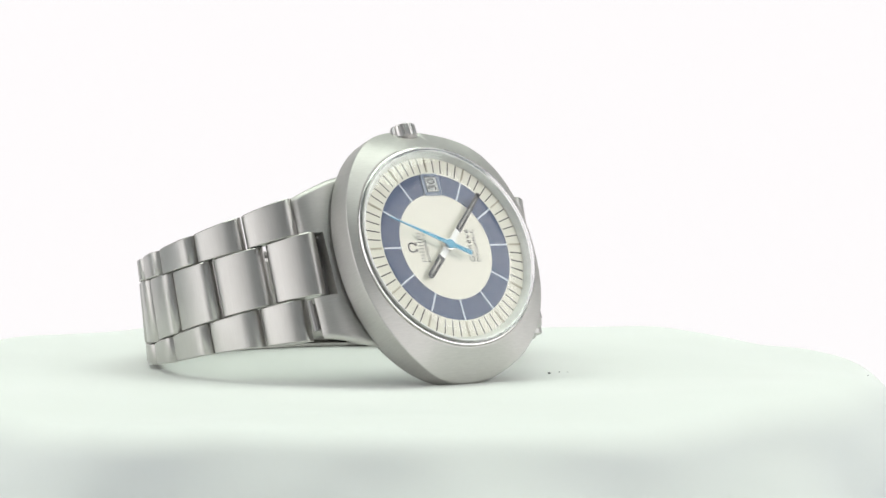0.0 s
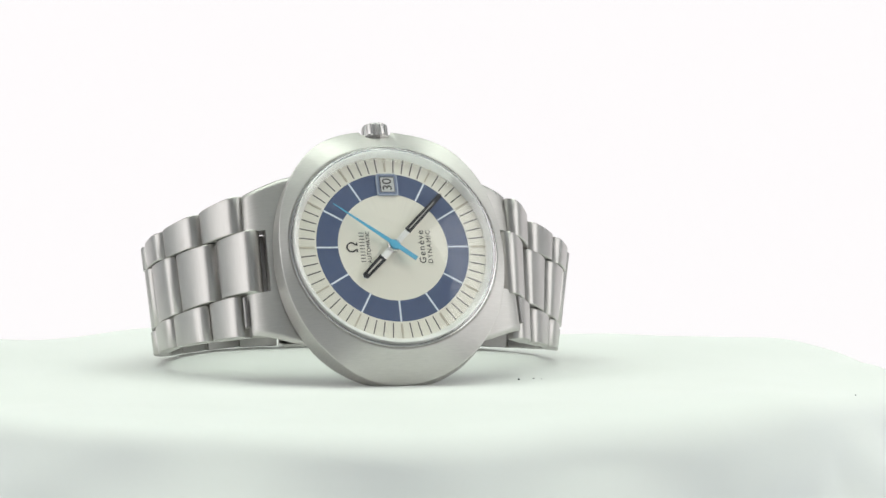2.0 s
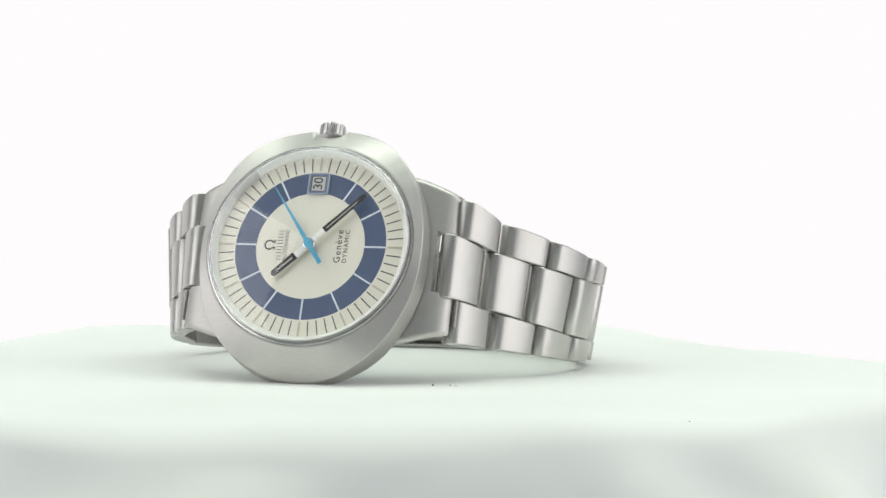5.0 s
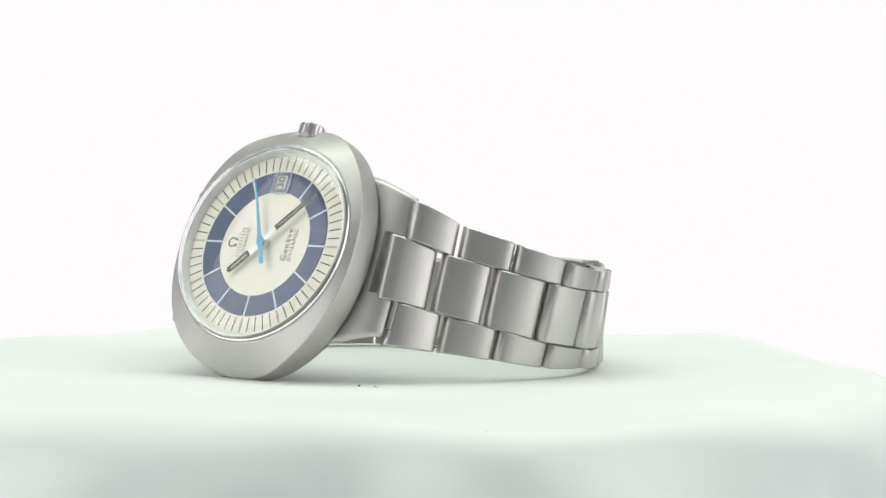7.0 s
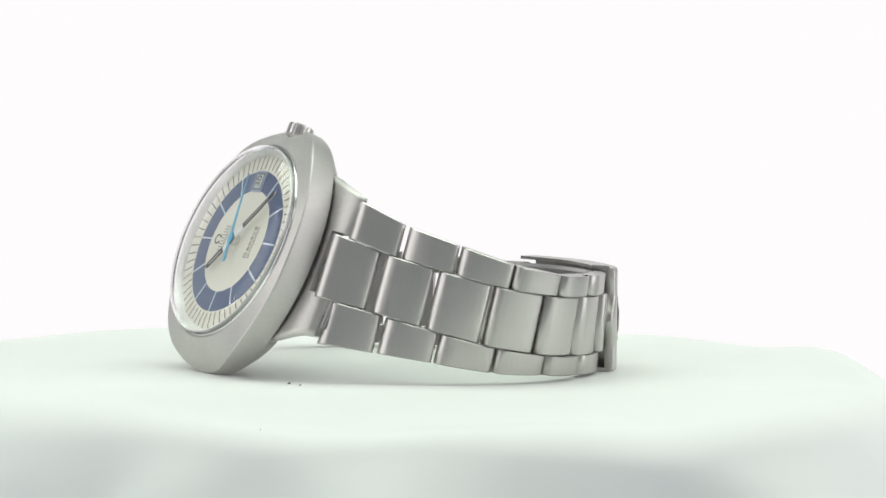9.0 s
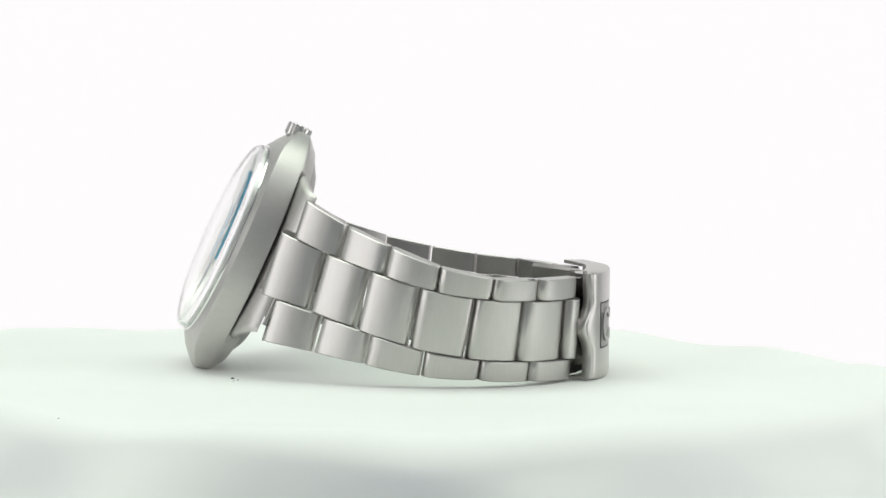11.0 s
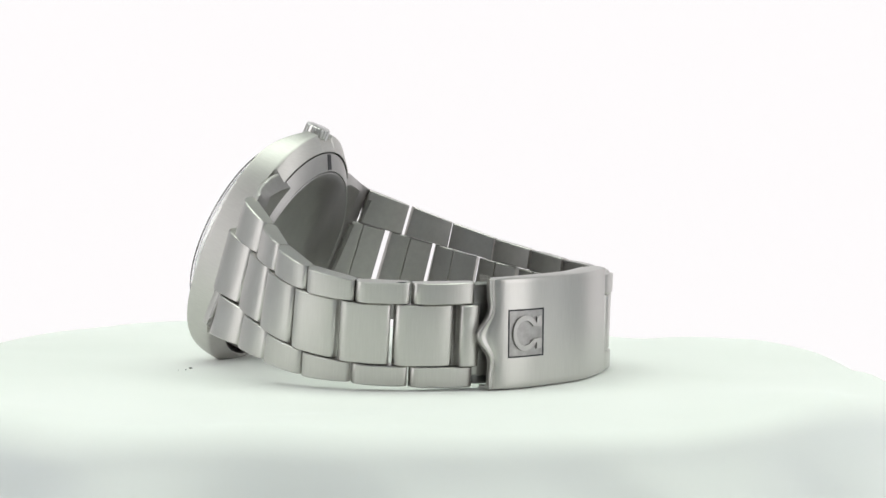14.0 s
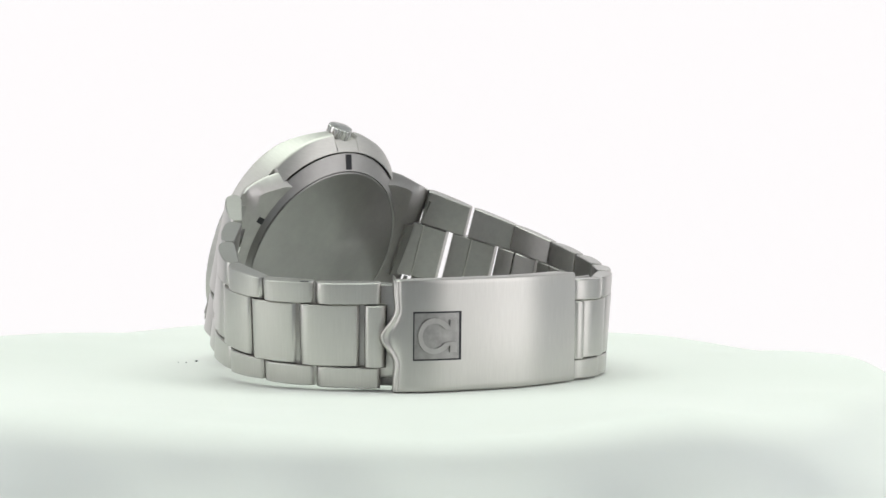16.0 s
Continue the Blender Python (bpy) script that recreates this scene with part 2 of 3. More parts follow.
def case_shell():
    """Slanting front down to a crisp oval edge, an upright wall, and a broad chamfer behind, notched for the crown."""
    bm = bmesh.new()
    steps = 384
    angles = [2 * math.pi * i / steps for i in range(steps)]

    def ring_row(place):
        row = []
        for a in angles:
            x, y, z = place(a)
            if abs(x) < 2.5 and y > 10 and z < -1.2:
                y = min(y, 18.85)
            row.append(bm.verts.new((x * MM, y * MM, z * MM)))
        return row

    def seat(r, z):
        return ring_row(lambda a: (r * math.cos(a), r * math.sin(a), z))

    def edge(a, rx=16.82, ry=19.78):
        x, y = oval(rx, ry, a)
        return x, y - 0.3

    def front(share):
        """A share of the way from the seat to the oval edge."""
        def place(a):
            x, y = edge(a)
            b = math.atan2(y, x)
            fx, fy = 15.8 * math.cos(b), 15.8 * math.sin(b)
            return fx + (x - fx) * share, fy + (y - fy) * share, 0.5 + (edge_height(y + 0.3) - 0.5) * share
        return ring_row(place)

    def wall(rx, ry, z, below_edge=None):
        def place(a):
            x, y = oval(rx, ry, a)
            if below_edge is None:
                return x, y - 0.3, z
            return x, y - 0.3, edge_height(edge(a)[1] + 0.3) - below_edge
        return ring_row(place)

    def rear(rx, ry, depth):
        def place(a):
            x, y = oval(rx, ry, a)
            share = max(0.0, min(1.0, (abs(oval(16.9, 19.45, a)[1]) - 13.6) / 0.25))
            return x, y - 0.3, -4.2 - share * depth
        return ring_row(place)

    rows = [seat(15.64, -0.3), seat(15.64, 0.4), seat(15.7, 0.47)]
    rows += [front(s) for s in (0.02, 0.06, 0.5, 0.95, 0.985)]
    rows += [wall(16.86, 19.82, 0, 0.04), wall(16.9, 19.87, 0, 0.13), wall(16.91, 19.88, 0, 0.3)]
    rows += [wall(16.97, 19.95, -3.7), wall(16.97, 19.95, -4.0), rear(16.96, 19.95, 0.1), rear(16.9, 19.86, 0.35)]
    rows += [rear(16.85, 19.7, 0.5), rear(16.45, 17.95, 1.95), rear(16.4, 17.75, 2.05), rear(16.35, 17.65, 2.0), rear(16.3, 17.6, 0.6)]
    grid_faces(bm, rows, True)
    return bm


part("case", case_shell(), CASE, watch, "brushed oval steel case", 26, HEAD)


def lug_front(x):
    """Height of the lug's face, falling away towards its end."""
    x = abs(x)
    table = [(0, -4.25), (12, -4.3), (15, -4.5), (17, -4.8), (18.4, -5.2), (19.3, -5.65), (19.9, -6.1), (20.3, -6.7), (20.45, -7.3)]
    for (x0, z0), (x1, z1) in zip(table, table[1:]):
        if x <= x1:
            return z0 + (z1 - z0) * (x - x0) / (x1 - x0)
    return table[-1][1]


def lug_half(x):
    return 13.4 - max(0.0, abs(x) - 13.0) * 0.36


UNDERSIDE = -7.0
SLOT = 4.75
BODY_X = [-17.55, -17, -16, -15, -12, -8, 0, 8, 12, 15, 16, 17, 17.55]
NOSE_X = [18.2, 18.7, 19.1, 19.5, 19.8, 20.0, 20.15, 20.3, 20.4, 20.45]


def lower_case():
    """Lower body that runs out on both sides into broad lugs, with a slot between them for the middle link."""
    bm = bmesh.new()

    def halves(x):
        """The lug section towards +y and the one towards -y, from the slot's floor round to its face."""
        z, h, b = lug_front(x), lug_half(x), UNDERSIDE
        ring = [(SLOT, b), (h - 1.6, b), (h - 0.1, z - 0.9), (h, z - 0.6), (h - 0.25, z - 0.2), (h - 0.6, z - 0.03), (h - 0.8, z), (h - 1.1, z), (SLOT + 0.3, z), (SLOT, z)]
        return [[bm.verts.new((x * MM, sign * y * MM, max(zz, b) * MM)) for y, zz in ring] for sign in (1, -1)]

    rows = [halves(x) for x in BODY_X]
    closed = [up + down[::-1] for up, down in rows]
    grid_faces(bm, closed, True)
    for end, sign in ((rows[0], -1), (rows[-1], 1)):
        up, down = end
        bm.faces.new((up[0], up[-1], down[-1], down[0]))
        for lug in (0, 1):
            run = [end[lug]] + [halves(sign * x)[lug] for x in NOSE_X]
            grid_faces(bm, run, True)
            bm.faces.new(run[-1])
    loose = [v for v in bm.verts if not v.link_faces]
    bmesh.ops.delete(bm, geom=loose, context="VERTS")
    bmesh.ops.recalc_face_normals(bm, faces=bm.faces)
    # Rear-facing lug faces take the dimmed steel, in place of shade.
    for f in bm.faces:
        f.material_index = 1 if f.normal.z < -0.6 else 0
    return bm


part("lower_case", lower_case(), [CASE, DIMMED], watch, "brushed steel lower case with broad lugs", 40, HEAD)
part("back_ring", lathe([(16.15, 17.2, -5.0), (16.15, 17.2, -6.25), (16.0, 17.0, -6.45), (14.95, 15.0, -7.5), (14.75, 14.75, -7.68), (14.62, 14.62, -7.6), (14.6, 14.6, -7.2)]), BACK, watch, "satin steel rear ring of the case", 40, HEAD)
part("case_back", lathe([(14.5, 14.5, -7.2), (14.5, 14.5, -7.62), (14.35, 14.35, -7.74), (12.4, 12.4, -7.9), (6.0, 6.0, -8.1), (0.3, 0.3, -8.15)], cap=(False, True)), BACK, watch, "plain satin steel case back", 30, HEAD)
# Dark blocks set flush stand in for the shade of real slots.
for a, r, z, h, tilt in ((90, 16.0, -6.97, 1.2, -27.7),):
    part("opening_slot", slab([(-h, -0.6), (h, -0.6), (h, 0.6), (-h, 0.6)], -0.05, 0.6), DARK, watch, "", 0, HEAD @ pose(0, 0, 0, 0, 0, a) @ pose(r * MM, 0, z * MM, 0, tilt, 0))
part("opening_slot", slab([(-0.7, -0.5), (0.7, -0.5), (0.7, 0.5), (-0.7, 0.5)], -0.03, 0.5), DARK, watch, "", 0, HEAD @ pose(14.95 * MM, 6.1 * MM, -7.0 * MM, 0, 0, 24))
for side in (1, -1):
    for up in (1, -1):
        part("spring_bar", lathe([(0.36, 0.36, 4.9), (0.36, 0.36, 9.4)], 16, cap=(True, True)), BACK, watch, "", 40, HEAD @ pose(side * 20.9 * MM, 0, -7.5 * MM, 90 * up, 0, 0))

# Added dark blocks that fill in shade between lugs and first links.
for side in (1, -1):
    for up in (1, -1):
        part("gap_filler", slab([(19.9, 5.2), (20.9, 5.2), (20.9, 9.2), (19.9, 9.2)] if up > 0 else [(19.9, -9.2), (20.9, -9.2), (20.9, -5.2), (19.9, -5.2)], -8.2, -7.6, 0.2), BACK, watch, "", 30, HEAD @ pose(0, 0, 0, 0, 0, 0 if side > 0 else 180))

# Tube pieces on one side; on the other an added block darkens the slot.
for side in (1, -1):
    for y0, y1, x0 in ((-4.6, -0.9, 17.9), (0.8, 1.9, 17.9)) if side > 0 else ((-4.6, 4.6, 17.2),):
        part("hinge_tube_fill", slab([(x0, y0), (18.8, y0), (18.8, y1), (x0, y1)], -7.5, -6.8, 0.25), POLISH if side > 0 else BACK, watch, "", 30, HEAD @ pose(0, 0, 0, 0, 0, 0 if side > 0 else 180))

# crystal and its bright seat
part("crystal_ring", lathe([(15.62, 15.62, -0.3), (15.62, 15.62, 0.5), (15.52, 15.52, 0.72), (15.36, 15.36, 0.76), (15.3, 15.3, 0.7), (15.3, 15.3, 0.1)], 128), POLISH, watch, "polished steel ring round the crystal", 30, HEAD)
part("inner_flange", lathe([(14.12, 14.12, 0.0), (14.25, 14.25, 0.45), (14.72, 14.72, 1.2), (14.86, 14.86, 1.22), (14.88, 14.88, 0.1)], 128), SILVER, watch, "bright slanting steel flange round the dial", 30, HEAD)
DOME = [(15.24, 0.35), (15.24, 1.35), (15.1, 1.75), (14.75, 2.1), (13.8, 2.5), (12.0, 2.86), (9.5, 3.12), (6, 3.36), (2, 3.5), (0.002, 3.52)]
crystal = lathe([(r, r, z) for r, z in DOME] + [(max(0.002, r - 0.32 * (r > 13)), max(0.002, r - 0.32 * (r > 13)), z - 0.32 * (z > 1.0)) for r, z in DOME[::-1]] + [(15.24, 15.24, 0.35)], 128)
bmesh.ops.remove_doubles(crystal, verts=crystal.verts, dist=0.000005)
glass = part("crystal", crystal, GLASS, watch, "clear domed crystal", 60, HEAD)
glass.visible_shadow = False

# dial
dial = part("dial", lathe([(14.9, 14.9, -0.5), (14.9, 14.9, 0.0), (0.2, 0.2, 0.0)], cap=(False, True)), DIAL, watch, "cream silvered dial", 30, HEAD)
ring = lathe([(11.5, 11.5, 0.004), (11.5, 11.5, 0.02), (8.27, 8.27, 0.02), (8.27, 8.27, 0.004)])
part("blue_ring", ring, BLUE, dial, "matt blue hour ring", 30)


def bar(length, width, z0, z1):
    h, w = length / 2, width / 2
    return slab([(-h, -w), (h, -w), (h, w), (-h, w)], z0, z1)


tick = bar(2.25, 0.165, 0.004, 0.02)
first = part("minute_mark", tick, INK, dial, "", 0, pose(0, 0, 0))
hour = part("hour_line", bar(3.2, 0.26, 0.022, 0.04), PALE_LINE, dial, "pale line across the blue ring", 0)
baton = part("hour_baton", bar(2.3, 0.26, 0.004, 0.10), BROWN_MARK, dial, "aged gilt hour baton", 0)


def at_angle(deg, radius):
    """Clockwise from twelve, which lies along -x."""
    a = radians(180 - deg)
    return Matrix.Translation((radius * MM * math.cos(a), radius * MM * math.sin(a), 0)) @ Matrix.Rotation(a, 4, "Z")


def again(ob, m):
    o = ob.copy()
    scene.collection.objects.link(o)
    o.matrix_basis = m
    return o


made = False
for i in range(60):
    if i % 5 == 0:
        continue
    m = at_angle(6 * i, 12.9)
    if not made:
        first.matrix_basis, made = m, True
    else:
        again(first, m)
hour.matrix_basis, baton.matrix_basis = at_angle(0, 9.88), at_angle(0, 13.0)
for i in range(1, 12):
    again(baton, at_angle(30 * i, 13.0))
    if i != 3:
        again(hour, at_angle(30 * i, 9.88))


def lettering(name, text, size, m, mat, parent, label="", spacing=1.0, weight=-0.012):
    cu = bpy.data.curves.new(name, "FONT")
    cu.body, cu.size, cu.align_x, cu.align_y, cu.extrude = text, size * MM, "CENTER", "CENTER", 0.006 * MM
    cu.space_character, cu.offset = spacing, weight * size * MM
    cu.resolution_u = 4
    tmp = new(name + "_curve", cu)
    bpy.context.view_layer.update()
    me = bpy.data.meshes.new_from_object(tmp.evaluated_get(bpy.context.evaluated_depsgraph_get()))
    bpy.data.objects.remove(tmp)
    me.name = name
    me.materials.clear()
    me.materials.append(mat)
    ob = new(name, me)
    ob.parent, ob.matrix_basis = parent, m
    if label:
        ob["label"] = label
    return ob


def up_left(x, y, z=0.03):
    """Writing whose head points to twelve."""
    return pose(x * MM, y * MM, z * MM, 0, 0, 90)


lettering("lettering", "AUTOMATIC", 0.82, up_left(-3.68, 0.0), INK, dial, "", 1.06, 0.004)
lettering("lettering", "Gen\u00e8ve", 1.42, up_left(4.35, 0.0), INK, dial, "", 1.22, 0.004)
lettering("lettering", "DYNAMIC", 0.98, up_left(5.5, 0.0), INK, dial, "", 1.25, 0.004)


def strokes():
    """Five pairs of short strokes."""
    bm = bmesh.new()
    for i in range(5):
        for off in (-0.24, 0.24):
            y = (i - 2) * 0.98 + off
            lo = [bm.verts.new((x * MM, (y + w) * MM, z * MM)) for z in (0.01, 0.03) for x, w in ((-0.38, -0.06), (0.38, -0.06), (0.38, 0.06), (-0.38, 0.06))]
            bm.faces.new(lo[4:])
            bm.faces.new(lo[:4])
            for j in range(4):
                bm.faces.new((lo[j], lo[(j + 1) % 4], lo[4 + (j + 1) % 4], lo[4 + j]))
    return bm


part("printed_strokes", strokes(), INK, dial, "short printed strokes in dark ink", 0, pose(-4.65 * MM, 0.0, 0))


def open_ring(r0, r1, foot, z0, z1):
    """An open ring with two small feet."""
    pts = []
    a0 = radians(-58)
    a1 = radians(238)
    n = 28
    outer = [(r1 * math.cos(a0 + (a1 - a0) * i / n), r1 * math.sin(a0 + (a1 - a0) * i / n)) for i in range(n + 1)]
    inner = [(r0 * math.cos(a1 - (a1 - a0) * i / n), r0 * math.sin(a1 - (a1 - a0) * i / n)) for i in range(n + 1)]
    yb = outer[0][1]
    t = (r1 - r0)
    left = [(-r1 - foot + 0.2 * r1, yb), (-r1 - foot + 0.2 * r1, yb - t), (-r0 * 0.45, yb - t)]
    right = [(r0 * 0.45, yb - t), (r1 + foot - 0.2 * r1, yb - t), (r1 + foot - 0.2 * r1, yb)]
    return slab(right[1:] + outer + left[:2] + [left[2]] + inner + [right[0]], z0, z1)


part("emblem", open_ring(0.58, 0.80, 0.1, 0.01, 0.05), INK, dial, "small dark open ring emblem", 0, up_left(-6.25, 0.0, 0))

# date window
def round_rect(hx, hy, r, n=5):
    """A rectangle with rounded corners."""
    out = []
    for cx, cy, a0 in ((hx - r, hy - r, 0), (-hx + r, hy - r, 90), (-hx + r, -hy + r, 180), (hx - r, -hy + r, 270)):
        out += [(cx + r * math.cos(radians(a0 + 90 * i / n)), cy + r * math.sin(radians(a0 + 90 * i / n))) for i in range(n + 1)]
    return out


DATE = pose(0.05 * MM, 9.75 * MM, 0)
part("date_frame", slab(round_rect(1.62, 1.72, 0.35), 0.02, 0.26, 0.14), RIM, dial, "raised pale rim of the date window", 30, DATE)
part("date_bezel", slab(round_rect(1.42, 1.52, 0.3), 0.262, 0.275), FRAME, dial, "blue-grey surround of the date window", 0, DATE)
part("date_surround", slab(round_rect(1.12, 1.24, 0.12), 0.279, 0.288), INK, dial, "dark line round the date window", 0, DATE)
part("date_disc", slab(round_rect(1.0, 1.12, 0.08), 0.292, 0.30), DISC, dial, "pale date disc", 0, DATE @ pose(0.04 * MM, -0.04 * MM, 0))
lettering("date_number", "30", 2.0, up_left(0.08, 9.72, 0.315), INK, dial, "date number 30", 1.0, 0.01)


# hands
def hand(name, outline, z, mat, label, angle):
    return part(name, slab(outline, z, z + 0.14, 0.03), mat, dial, label, 30, at_angle(angle, 0))


minute = hand("minute_hand", [(-0.6, -0.42), (3.2, -0.42), (11.0, -0.30), (11.2, 0), (11.0, 0.30), (3.2, 0.42), (-0.6, 0.42)], 0.85, SILVER, "steel minute hand with black tip", 135)
part("hand_inlay", slab([(3.0, -0.5), (10.9, -0.38), (11.2, 0), (10.9, 0.38), (3.0, 0.5)], 0.992, 1.02), BLACK, minute, "black lacquer inlay", 0)
part("hand_lume", slab([(3.5, -0.07), (9.4, -0.06), (9.4, 0.06), (3.5, 0.07)], 1.021, 1.03), LUME, minute, "thin pale line", 0)
hour_hand = hand("hour_hand", [(-0.6, -0.5), (2.6, -0.5), (6.9, -0.40), (7.1, 0), (6.9, 0.40), (2.6, 0.5), (-0.6, 0.5)], 0.6, SILVER, "steel hour hand with black tip", 315.5)
part("hand_inlay", slab([(2.6, -0.6), (6.8, -0.5), (7.1, 0), (6.8, 0.5), (2.6, 0.6)], 0.742, 0.77), BLACK, hour_hand, "black lacquer inlay", 0)
part("hand_lume", slab([(3.1, -0.12), (6.2, -0.10), (6.2, 0.10), (3.1, 0.12)], 0.771, 0.78), LUME, hour_hand, "pale luminous strip", 0)
second_hand = hand("second_hand", [(-3.8, -0.34), (-0.7, -0.32), (-0.45, -0.55), (0, -0.68), (0.45, -0.55), (0.7, -0.3), (10.8, -0.05), (10.8, 0.05), (0.7, 0.3), (0.45, 0.55), (0, 0.68), (-0.45, 0.55), (-0.7, 0.32), (-3.8, 0.34)], 1.15, LIGHT_BLUE, "light blue tapered second hand", 24.3)
part("centre_cap", lathe([(0.95, 0.95, 0.0), (0.95, 0.95, 0.95), (0.85, 0.85, 1.05), (0.5, 0.5, 1.08)], 32, cap=(True, True)), POLISH, dial, "steel centre pin", 40)

# crown, with fluted rim
def crown():
    bm = bmesh.new()
    n = 18
    rows = []
    for x, r, deep in [(0, 1.4, 0), (0.35, 1.85, 0.0), (0.5, 2.0, 0.2), (1.95, 2.0, 0.2), (2.2, 1.93, 0.12), (2.3, 1.8, 0), (2.38, 1.3, 0), (2.42, 0.6, 0)]:
        row = []
        for i in range(8 * n):
            a = 2 * math.pi * i / (8 * n)
            rr = r - deep * max(0.0, math.cos(n * a)) ** 0.7
            row.append(bm.verts.new((rr * MM * math.cos(a), x * MM, rr * MM * math.sin(a))))
        rows.append(row)
    grid_faces(bm, rows, True)
    bm.faces.new(rows[0])
    bm.faces.new(rows[-1])
    return bm


part("crown", crown(), CROWN, watch, "fluted steel winding crown", 25, HEAD @ pose(0.03 * MM, 18.05 * MM, -2.95 * MM))

# ---- bracelet: edges of the band in mm, from the lugs to the clasp ----
BAND_A = ([(18.2, -13.0, 26.1), (22.6, -7.7, 22.5), (28.9, -2.5, 19.8), (33.5, 4.1, 17.0), (34.2, 12.1, 15.3), (30.8, 19.5, 15.0), (24.3, 26.8, 15.0)],
          [(17.3, -19.4, 5.3), (21.6, -12.6, 4.0), (26.9, -6.0, 2.7), (30.8, 1.8, 1.2), (31.9, 10.2, 0.6), (29.4, 18.3, 0.1), (23.6, 26.0, -0.1)])
BAND_B = ([(-23.9, -12.8, 26.8), (-29.3, -6.4, 23.6), (-33.6, -0.3, 20.7), (-34.6, 7.6, 18.1), (-32.4, 15.3, 16.5), (-28.2, 22.6, 15.4), (-22.4, 28.8, 15.0), (-15.2, 33.5, 14.5), (-7.5, 34.9, 14.6)],
          [(-23.4, -19.3, 6.3), (-28.0, -11.4, 4.9), (-31.9, -3.5, 3.4), (-32.8, 5.4, 1.5), (-30.9, 13.5, 0.3), (-27.4, 21.2, -0.1), (-21.8, 28.0, -0.2), (-15.0, 33.1, -0.2), (-7.5, 34.7, -0.2)])


def along(points, k):
    """Smooth curve through points; k counts from 1 and may lie a little outside."""
    k -= 1
    n = len(points)
    i = max(0, min(n - 2, int(math.floor(k))))
    t = k - i
    p = [Vector(points[max(0, min(n - 1, j))]) for j in (i - 1, i, i + 1, i + 2)]
    if i == 0:
        p[0] = 2 * p[1] - p[2]
    if i == n - 2:
        p[3] = 2 * p[2] - p[1]
    return 0.5 * (2 * p[1] + (p[2] - p[0]) * t + (2 * p[0] - 5 * p[1] + 4 * p[2] - p[3]) * t * t + (3 * p[1] - p[0] - 3 * p[2] + p[3]) * t ** 3)


def band_point(band, k, f):
    return along(band[1], k).lerp(along(band[0], k), f)


# lengthwise outline of a link: share of the length, drop of the face in mm
CURVE = [(0.0, 1.4), (0.015, 0.85), (0.05, 0.36), (0.11, 0.02), (0.19, -0.16), (0.3, -0.23), (0.5, -0.19), (0.68, -0.05), (0.8, 0.12), (0.88, 0.3), (0.94, 0.5), (0.98, 0.72), (1.0, 1.0)]


def link(band, k0, k1, f0, f1, thick=2.35, gap=0.05, apart=0.46, split=False):
    bm = bmesh.new()
    uv = bm.loops.layers.uv.new("UVMap")
    c = [[band_point(band, k, f) for f in fs] for k, fs in ((k0, f0), (k1, f1))]
    length = (c[1][0] + c[1][1] - c[0][0] - c[0][1]).length / 2
    width = ((c[0][1] - c[0][0]).length + (c[1][1] - c[1][0]).length) / 2
    across = (c[0][1] - c[0][0] + c[1][1] - c[1][0]).normalized()
    ahead = (c[1][0] + c[1][1] - c[0][0] - c[0][1]).normalized()
    out = ahead.cross(across).normalized()
    middle = Vector((0, 8, 8))
    if out.dot((c[0][0] + c[1][1]) / 2 - middle) < 0:
        out = -out
    sides = [(gap / width, 0.14), ((gap + 0.14) / width, 0.0), (1 - (gap + 0.14) / width, 0.0), (1 - gap / width, 0.14)]
    rows, where = [], {}
    shape = [(s, -d) for s, d in CURVE] + [(0.965, -thick + 0.1), (0.93, -thick)] + ([(0.475, -thick), (0.47, -thick + 0.45), (0.435, -thick + 0.45), (0.43, -thick)] if split else []) + [(0.07, -thick), (0.035, -thick + 0.1)]
    for s, d in shape:
        s2 = 0.5 + (s - 0.5) * (1 - apart / length)
        row = []
        for v, dip in sides:
            p = c[0][0].lerp(c[0][1], v).lerp(c[1][0].lerp(c[1][1], v), s2)
            vert = bm.verts.new((p + out * (0.45 + d - (dip if d > -1.6 else -dip))) * MM)
            where[vert] = (s * length * MM, v * width * MM)
            row.append(vert)
        rows.append(row)
    grid_faces(bm, rows + [rows[0]])
    bm.faces.new([r[0] for r in rows])
    bm.faces.new([r[-1] for r in rows][::-1])
    bm.normal_update()
    # Inner faces take the dimmed steel, in place of shade within the loop.
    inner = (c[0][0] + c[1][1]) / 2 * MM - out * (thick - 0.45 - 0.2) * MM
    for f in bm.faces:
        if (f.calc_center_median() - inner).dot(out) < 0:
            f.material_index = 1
        for l in f.loops:
            l[uv].uv = where[l.vert]
    return bm


def low_share(k):
    return max(0.20, min(0.30, 0.29 - 0.03 * (k - 2)))


def high_share(k):
    return max(0.73, min(0.79, 0.74 + 0.0167 * (k - 2)))


def band(side, last, first, start, centre):
    k = 1
    while k < last:
        a, b = (start if k == 1 else k), min(last, k + 1)
        low = max(a, first)
        part("outer_link", link(side, low, b, (0, low_share(low)), (0, low_share(b))), [LINK, DIMMED], watch, "", 30)
        part("outer_link", link(side, a, b, (high_share(a), 1), (high_share(b), 1)), [LINK, DIMMED], watch, "", 30)
        k += 1
    k = 0.70
    while k < last - 0.05:
        a, b = (centre if k < 1 else k), min(last + 0.1, k + 1)
        part("centre_link", link(side, a, b, (low_share(a), high_share(a)), (low_share(b), high_share(b)), apart=0.74, split=True), [LINK, DIMMED], watch, "", 30)
        k += 1


band(BAND_A, 7, 0.92, 0.94, 0.62)
band(BAND_B, 9, 1.17, 1.08, 0.78)


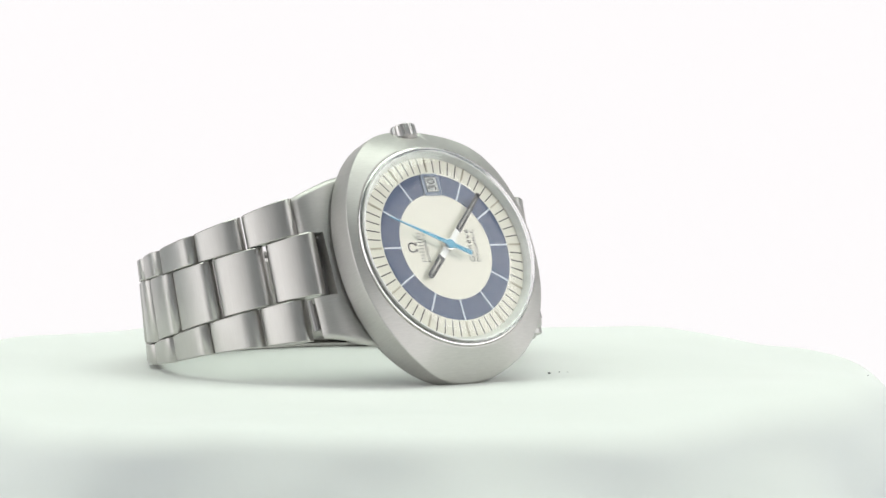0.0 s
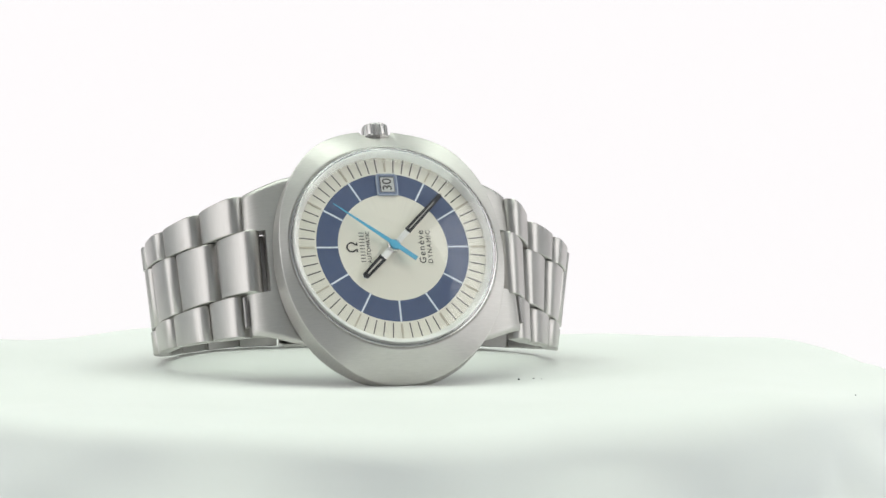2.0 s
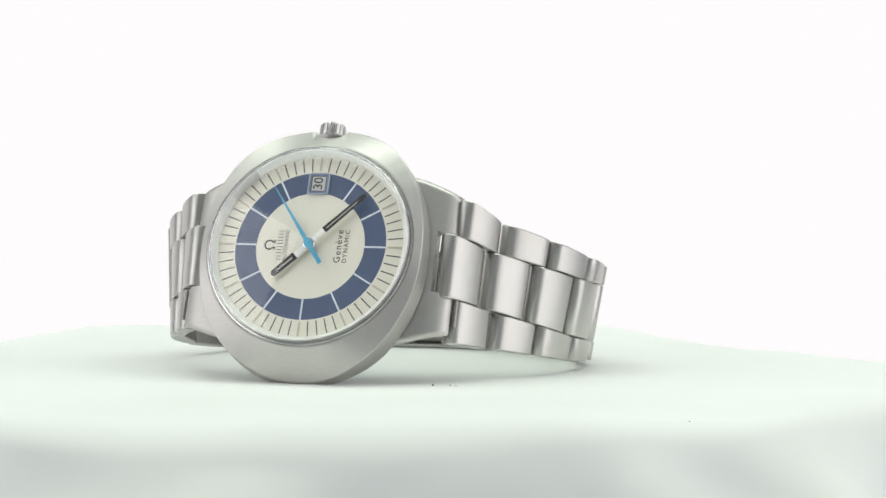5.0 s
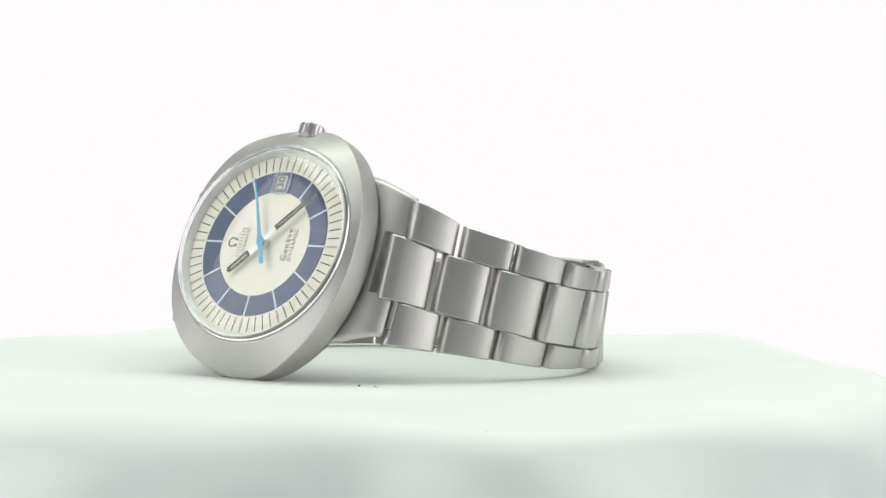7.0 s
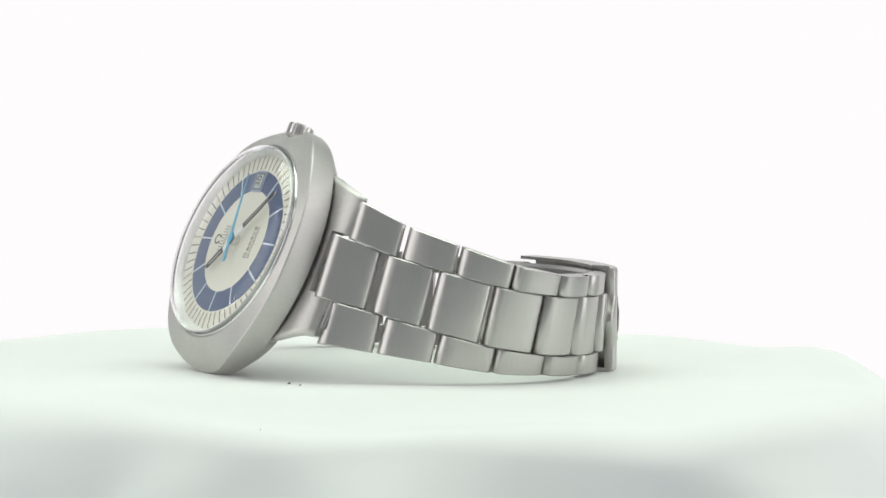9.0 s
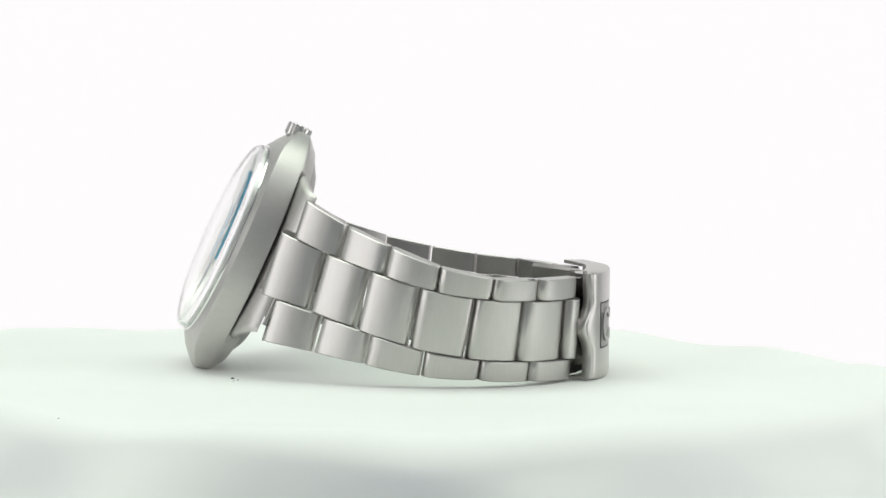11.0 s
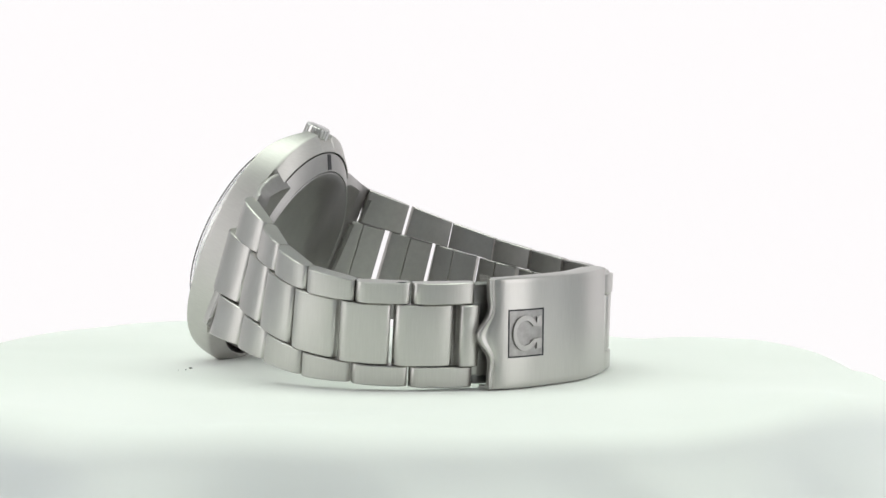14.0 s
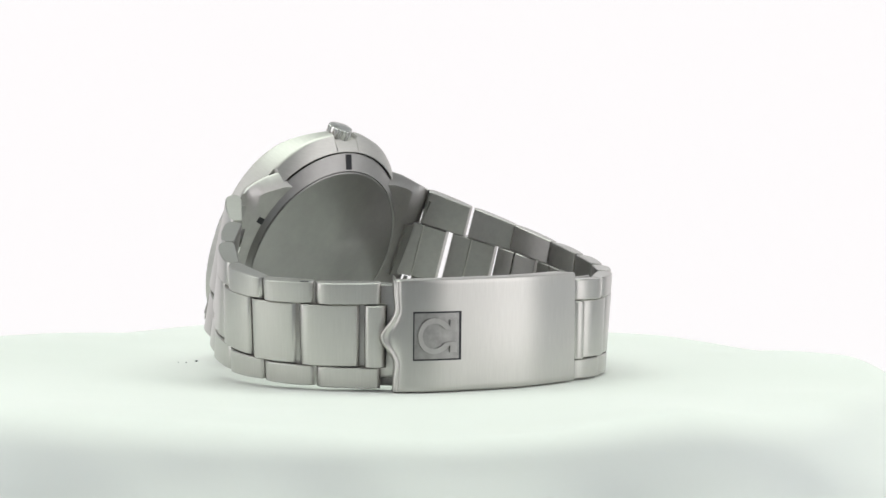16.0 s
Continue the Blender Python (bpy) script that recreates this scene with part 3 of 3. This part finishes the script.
# ---- folding clasp ----
CLASP = [(24.0, 28.6), (21.4, 31.0), (16.0, 33.3), (5.0, 36.0), (-6.8, 35.4)]


def clasp_frame(k, pts):
    """Point, direction and outward side of a path in plan."""
    p, q = along(pts, k), along(pts, k + 0.01)
    t = (q - p).normalized()
    o = Vector((t.y, -t.x, 0))
    return p, t, (o if o.y > 0 else -o)


def strip(path, zs, thick, flange, wavy, rise=0.0):
    """A bent sheet standing on edge, with its long edges turned in."""
    bm = bmesh.new()
    uv = bm.loops.layers.uv.new("UVMap")
    pts = [(x, y, 0) for x, y in path]
    rows, where = [], {}
    reach = sum((Vector(q) - Vector(p)).length for p, q in zip(pts, pts[1:]))
    runs = [(d, 0.0) for d in (0.0, 1.2, 2.4, 4.0, 6.0, 8.5, 11.0)] + [(11.0 + (reach - 11.0) * i / 22, 0.0) for i in range(1, 23)]
    if wavy:
        runs = [(0.25, 1.5), (0.05, 1.0), (0.0, 0.6), (0.15, 0.28), (0.45, 0.08), (0.8, 0.0), (1.15, 0.06), (1.5, 0.2), (1.85, 0.26), (2.3, 0.14), (2.9, 0.03)] + runs[3:]
    for run, sink in runs:
        p, t, o = clasp_frame(1 + (len(path) - 1) * run / reach, pts)
        row = []
        lift = rise * run / reach
        cross = [(zs[0], flange)] if flange else []
        cross += [(zs[0], 0.35), (zs[0] + 0.12, 0.1), (zs[0] + 0.4, 0)] + [(z, 0) for z in zs[1:-1]] + [(zs[-1] - 0.4, 0), (zs[-1] - 0.12, 0.1), (zs[-1], 0.35)]
        cross += [(zs[-1], flange)] if flange else []
        for z, dip in cross:
            wave = wavy * (math.exp(-((z - 7.4) / 2.1) ** 2) - 0.15 * math.exp(-((z - 11.2) / 1.5) ** 2) - 0.15 * math.exp(-((z - 3.6) / 1.5) ** 2)) * math.exp(-(run / 3.2) ** 2)
            zz = z + (lift if z > 8 else 0)
            v = bm.verts.new((Vector((p.x, p.y, zz)) - o * max(dip, sink) - t * wave) * MM)
            where[v] = (run * MM, z * MM)
            row.append(v)
        rows.append(row)
    grid_faces(bm, rows)
    bmesh.ops.recalc_face_normals(bm, faces=bm.faces)
    if sum(f.normal.y for f in bm.faces) < 0:
        bmesh.ops.reverse_faces(bm, faces=bm.faces)
    bm.normal_update()
    rim = [e for e in bm.edges if e.is_boundary]
    under = {v: bm.verts.new(v.co - v.normal * thick * MM) for v in list(bm.verts)}
    for v, u in under.items():
        where[u] = where[v]
    for f in list(bm.faces):
        bm.faces.new([under[v] for v in reversed(f.verts)])
    for e in rim:
        p, q = e.verts
        bm.faces.new((p, q, under[q], under[p]))
    for f in bm.faces:
        for l in f.loops:
            l[uv].uv = where[l.vert]
    return bm


FULL = [-0.3] + [0.6 + 0.45 * i for i in range(32)] + [15.4]
cover = part("clasp_cover", strip(CLASP, FULL, 0.5, 3.6, 1.75, 0.3), LINK, watch, "brushed steel folding clasp cover", 35)
INNER = [(24.5, 22.5), (19.0, 28.6), (11.0, 31.6), (0.0, 33.0), (-10.0, 31.5), (-17.0, 29.5)]
part("fold_blade", strip(INNER, [1.4, 4.0, 8.0, 12.0, 14.6], 0.7, 0, 0), LINK, watch, "inner folding blade of the clasp", 35)

# Added plate, darkened to give the shade of a deep gap.
part("hinge_shade_plate", strip([(23.7, 21.5), (22.0, 24.7), (19.7, 27.3), (16.2, 29.3)], [0.2, 4.0, 8.0, 12.0, 14.8], 0.8, 0, 0), DARK_STEEL, watch, "hinge plate under the clasp cover, darkened for the shade there", 35)

# square emblem laid on the clasp's curve; a dark rim paints its recess shadow
def wrapped(bm, middle=2.46, height=7.6):
    """Bend a flat relief round the clasp: x runs along it, y upwards, z out of it."""
    pts = [(x, y, 0) for x, y in CLASP]
    step = (along(pts, middle + 0.05) - along(pts, middle - 0.05)).length / 0.1
    for v in bm.verts:
        x, y, z = v.co / MM
        p, t, o = clasp_frame(middle + x / step, pts)
        v.co = (Vector((p.x, p.y, height + y)) + o * z) * MM
    return bm


def tile(hx, hy, z0, z1, n=8):
    """A flat block, cut across so that it can bend."""
    edge = [(-hx + 2 * hx * i / n, -hy) for i in range(n + 1)] + [(hx - 2 * hx * i / n, hy) for i in range(n + 1)]
    bm = bmesh.new()
    for z, flip in ((z0, True), (z1, False)):
        v = [bm.verts.new((x * MM, y * MM, z * MM)) for x, y in edge]
        for i in range(n):
            bm.faces.new((v[i], v[i + 1], v[2 * n - i], v[2 * n + 1 - i]))
        rows = v
        if flip:
            first_ring = v
    grid_faces(bm, [first_ring, rows], True)
    return bm


def quarter_turn(bm):
    bmesh.ops.rotate(bm, verts=bm.verts, cent=(0, 0, 0), matrix=Matrix.Rotation(radians(90), 3, "Z"))
    return bm


part("emblem_edge_shade", wrapped(tile(3.35, 3.45, -0.1, 0.03)), DARK, cover, "thin dark edge painted as shadow round the emblem", 0)
part("emblem_ground", wrapped(tile(3.12, 3.22, 0.034, 0.05)), DARK_STEEL, cover, "dark square ground of the emblem", 0)
part("emblem_ring", wrapped(quarter_turn(open_ring(1.78, 2.5, 0.3, 0.055, 0.3))), DIMMED, cover, "raised steel open ring", 30)

# pin hole in the upper edge of a link, a dark plug for its shade
hole = band_point(BAND_A, 5.82, 1.0) + Vector((-0.62, -0.28, 0.0))
part("pin_hole", lathe([(0.75, 0.5, -0.4), (0.75, 0.5, 0.06)], 20, cap=(True, True)), DARK, watch, "dark pin hole", 0, pose(hole.x * MM, hole.y * MM, (hole.z + 0.02) * MM, 0, 0, -62))

# specks of lint on the cloth
for x, y, r in ((15.9, -23.4, 0.24), (18.4, -22.9, 0.13), (19.4, -23.6, 0.10), (57.5, -50.0, 0.1)):
    bm = bmesh.new()
    bmesh.ops.create_icosphere(bm, subdivisions=1, radius=r * MM)
    bmesh.ops.scale(bm, vec=(1.3, 0.8, 0.6), verts=bm.verts)
    part("lint_speck", bm, BLACK, cloth, "dark speck of lint", 30, pose(x * MM, y * MM, (cloth_point(math.hypot(x, y), math.atan2(y, x))[1] + 0.1) * MM, 0, 0, x * 40))


def motions():
    rows = [(t, pose(0, 0, 0, 0, 0, a)) for t, a in TURN]
    walk(watch, rows)
    walk(cloth, rows)
    walk(second_hand, [(t, at_angle(24.3 + 6 * t, 0)) for t in range(17)])


motions()
